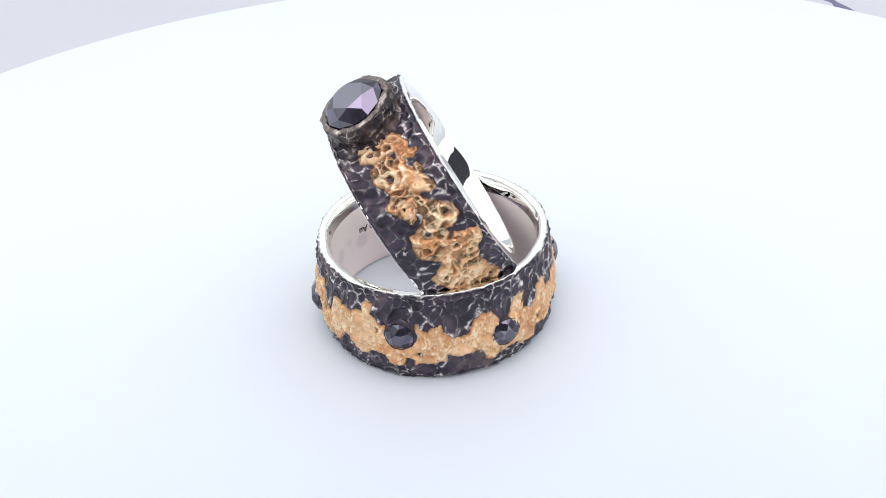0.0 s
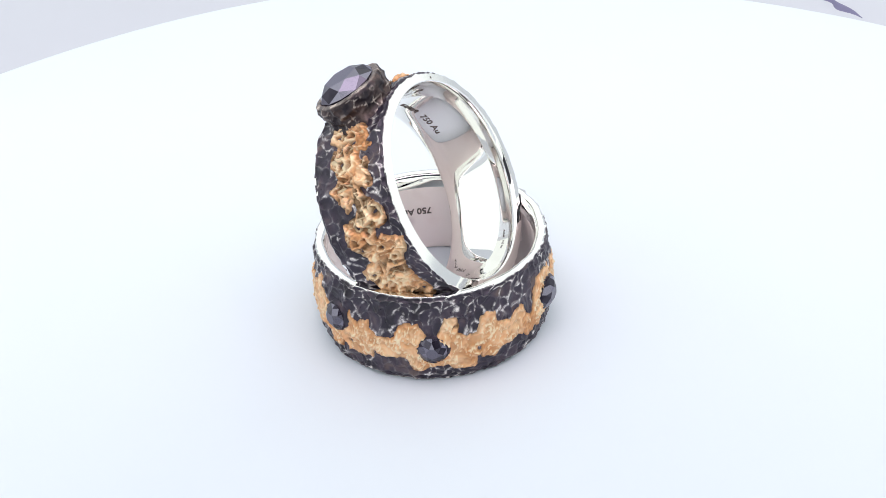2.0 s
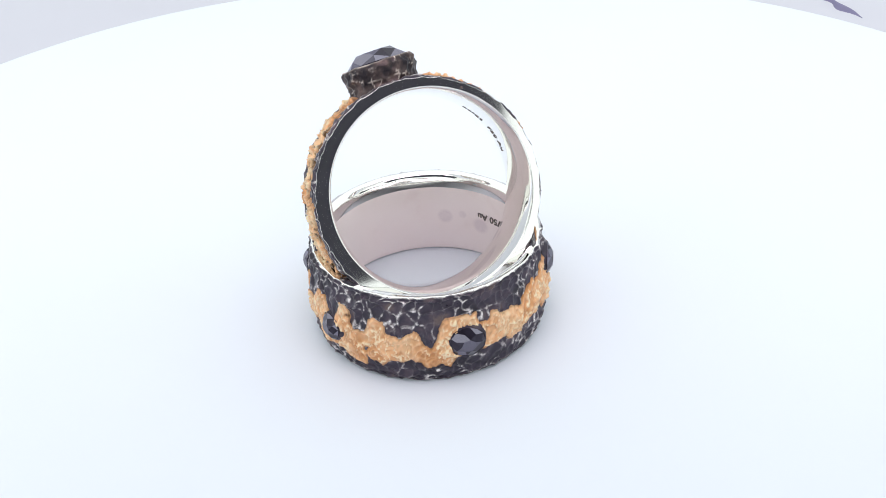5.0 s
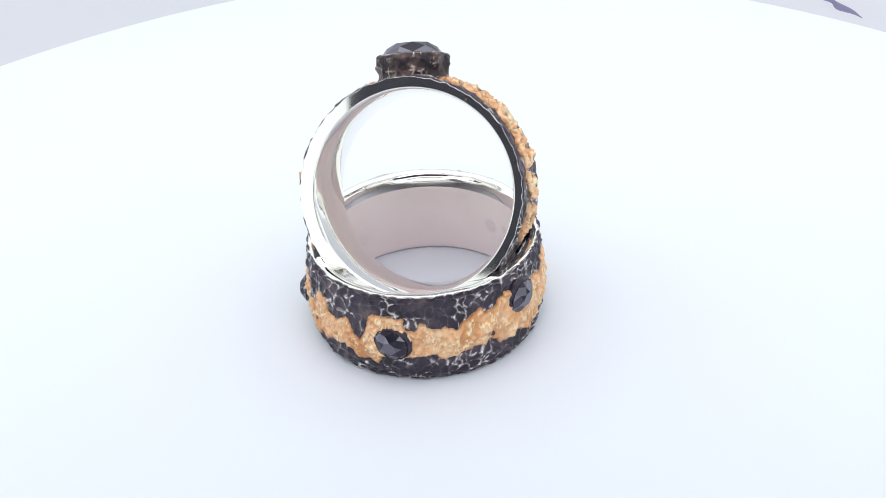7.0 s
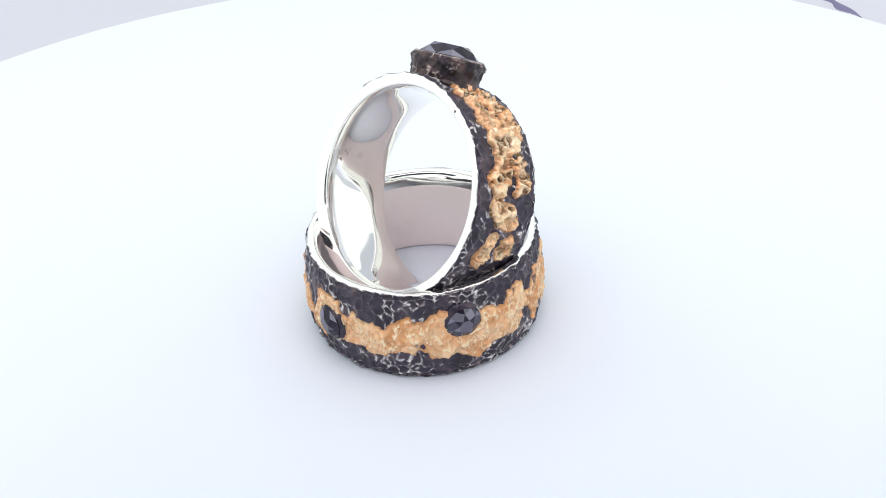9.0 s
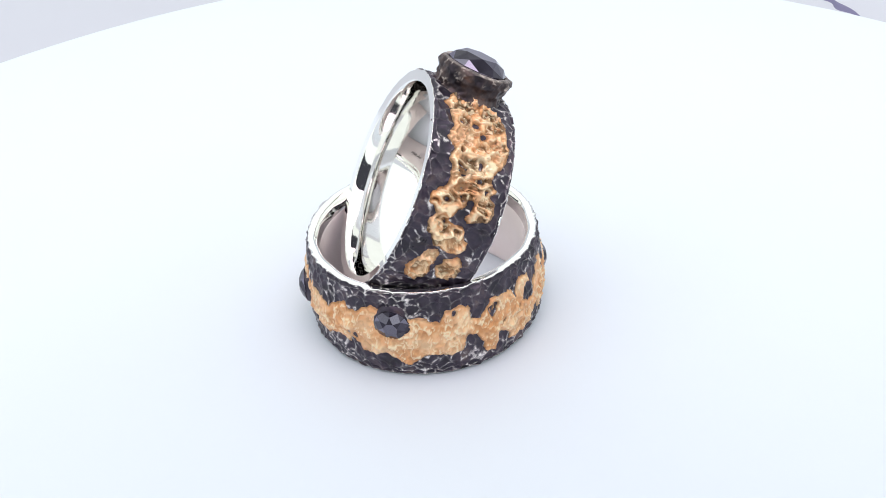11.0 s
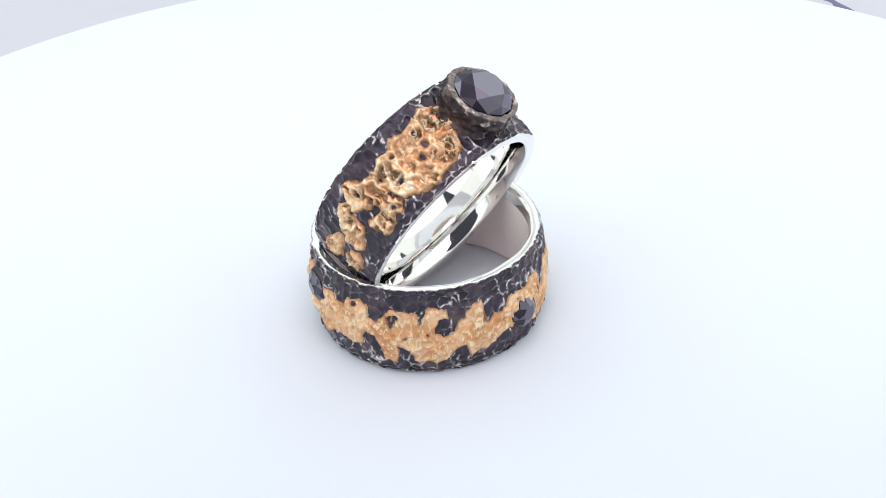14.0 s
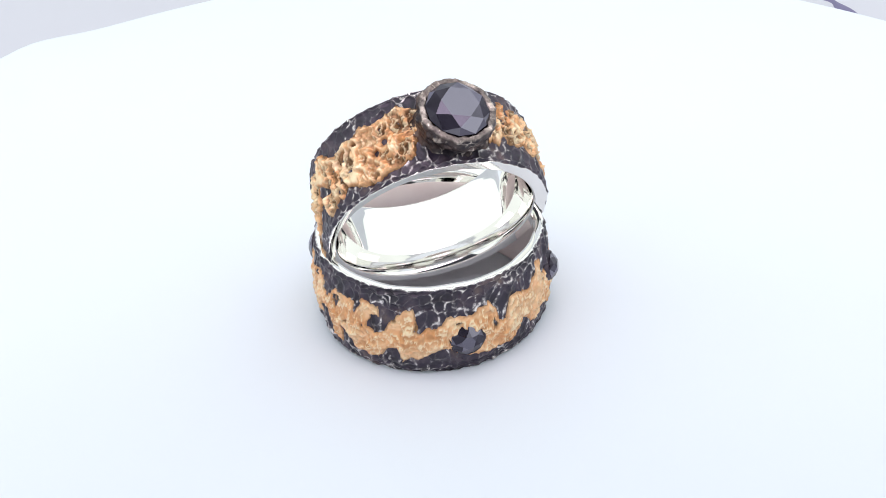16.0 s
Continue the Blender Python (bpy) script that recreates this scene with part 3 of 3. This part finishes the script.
def stone_ring():
    """Built upright round its own z axis (the finger's way), x towards the stone."""
    ring = new("stone_ring")
    tagged(ring, "dark hammered ring with gold and black stone, leaning in another ring", "ring")
    band = Band([(10.05, -3.85), (10.18, -3.3), (10.18, -1.7), (10.15, 0.0), (10.18, 1.7), (10.20, 3.3), (10.05, 3.85)], 860, 108, 64, 8, 11, 0.13, 0.6)
    part("shell", band.shell("shell"), OXIDISED, ring, "hammered blackened silver shell with worn bright ridges")
    at = band.at(band.r)
    arc = 10.25 * math.pi / 180
    x = ((np.degrees(band.ang) + 180) % 360 - 180) * arc + 0.4 * (fractal(at, 1.5, 2, 15) - 0.5)
    y = band.z + 0.4 * (fractal(at, 1.5, 2, 16) - 0.5)
    mask = np.full(len(x), -9.0)
    for outline in (KNOTS_A, KNOTS_B, PATCH_B, PATCH_C):
        dist, above = chain_distance(x, y, [(b * arc, z) for b, z in outline], True)
        mask = np.maximum(mask, np.where(above % 2 == 1, dist, -dist))
    for bearing, along, size in GAPS:
        mask = np.minimum(mask, np.hypot(x - bearing * arc, y - along) - size)
    mask = np.minimum(mask + (fractal(at, 2.6, 2, 17) - 0.5) * 0.3, 0.9)
    part("gold_overlay", band.gold("gold_overlay", mask, 0.18, 60, 8, 0.22, 0.30, 0.03, 0.9, 1.4, 0.3, 1.0, 0.05, CRATERS), GOLD, ring, "matte knotted gold fused over both shoulders")
    top, low = band.edge(-1), band.edge(0)
    prof = smooth_profile([(9.14, -3.86), (9.04, -3.74), (8.90, -3.2), (8.72, -2.0), (8.66, 0.0), (8.72, 2.0), (8.90, 3.2), (9.04, 3.74), (9.14, 3.86)], 64)
    prof = [(10.0, -3.7), (10.05, -3.85), (10.035, -3.88), (10.02, -3.88), (9.16, -3.88), (9.14, -3.88)] + [tuple(p) for p in prof] + [(9.14, 3.88), (9.16, 3.88), (10.02, 3.88), (10.035, 3.88), (10.05, 3.85), (10.0, 3.7)]

    def wobble(a, row):
        rings = np.linspace(0, 2 * np.pi, band.nu + 1)
        t = np.interp(a, rings, np.append(top, top[0])) - 10.05
        b = np.interp(a, rings, np.append(low, low[0])) - 10.05
        return np.where(row >= len(prof) - 4, t, 0) + np.where(row <= 3, b, 0) + np.where((row >= 4) & (row <= len(prof) - 5), 0.08 * np.cos(a) - 0.28 * np.sin(a), 0)
    part("liner", lathe("liner", prof, band.nu, wobble), SILVER, ring, "polished silver inside and flat sides")
    # raised bezel with its stone
    seat = Matrix.Rotation(radians(BEZEL_TURN), 4, "Z") @ Matrix.Rotation(radians(90), 4, "Y") @ Matrix.Translation((0, 0, 12.27 * MM))
    nu = 220
    bez = smooth_profile([(3.7, -2.9), (3.25, -2.3), (3.12, -1.8), (3.24, -1.25), (3.32, -0.75), (3.30, -0.36), (3.22, -0.14), (3.10, -0.06), (2.84, -0.04), (2.72, -0.10), (2.66, -0.3), (2.5, -0.9)], 52)
    ang = np.repeat(np.linspace(0, 2 * np.pi, nu, endpoint=False), len(bez))
    r, z = np.tile([p[0] for p in bez], nu), np.tile([p[1] for p in bez], nu)
    at = np.stack([r * np.cos(ang), r * np.sin(ang), z], -1)
    d1, d2, own = cells(ang / (2 * np.pi), (z + 3) / 3.2, 24, 5, 31)
    lumps = fractal(at, 1.6, 3, 33) - 0.5
    r2 = r + 0.30 * np.minimum(d1, 1) ** 2 - 0.08 + 0.34 * lumps
    z2 = z + 0.16 * (fractal(at, 1.1, 2, 35) - 0.5)
    wear = np.clip(0.25 * step(z, -0.22, -0.08) + 0.7 * step(lumps, 0.14, 0.26) * step(fractal(at, 0.8, 2, 37), 0.40, 0.62) + 0.75 * (1 - step(d2 - d1, 0.02, 0.14)) * step(fractal(at, 1.1, 2, 38), 0.5, 0.7) + 0.55 * step(z, -0.22, -0.08) * step(fractal(at, 1.2, 2, 39), 0.5, 0.7), 0, 1)
    verts = np.stack([r2 * np.cos(ang), r2 * np.sin(ang), z2], -1) * MM
    bezel = part("bezel", mesh_of("bezel", verts, strip_faces(nu, len(bez)), True, {"wear": wear}), BEZEL, ring, "rough worn bezel cup of brownish dark metal")
    bezel.matrix_local = seat
    gem = part("gemstone", cut_gem("gemstone", 2.70, 1.58, 1.02, 1.5, 6, 0.3), GEM, ring, "large round black faceted stone")
    gem.matrix_local = seat @ Matrix.Translation((0, 0, -0.05 * MM))
    dot = part("pit", lathe("pit", [(0.02, 0.012), (0.10, 0.012), (0.13, 0.0)], 12), INK, ring, "tiny dark pit in the side")
    dot.matrix_local = Matrix.Translation((9.6 * math.cos(radians(-28)) * MM, 9.6 * math.sin(radians(-28)) * MM, 3.876 * MM))
    part("worn_mark", worn_marks("worn_mark", (0.6, 0.5, 0.3, 0.6, 0.4), 0.5, 8.93, -47, -1.2), INK, ring, "worn stamped mark")
    part("hallmark", engraving("hallmark", "750 Au", 0.95, 8.95, -68, -1.2, False, 0.004), INK, ring, "small stamped letters")
    return ring


# ---- the turning ----
def heading(t):
    """Degrees turned by the table since the start."""
    return float(np.interp(t, (0, 4, 8, 12, 16), (0, -67.14, -132.45, -197.95, -265.82)))


def turning(thing, base):
    walk(thing, [(t, Matrix.Rotation(radians(heading(t)), 4, "Z") @ base) for t in np.arange(0, 16.01, 0.5)])


cloth_ground()
cloth_crease()
phone_slab()
table = turntable()
low_ring = wide_ring()
high_ring = stone_ring()


def motions():
    turning(table, Matrix.Identity(4))
    turning(low_ring, Matrix.Translation(Vector(LOW_AT) * MM))
    az, el = radians(8.66), radians(28.25)
    n = Vector((math.cos(el) * math.cos(az), math.cos(el) * math.sin(az), math.sin(el)))
    up = (Vector((0, 0, 1)) - n * n.z).normalized()
    side = n.cross(up)
    lean = Matrix((up, side, n)).transposed().to_4x4()
    turning(high_ring, Matrix.Translation(Vector(UP_AT) * MM) @ lean)


motions()
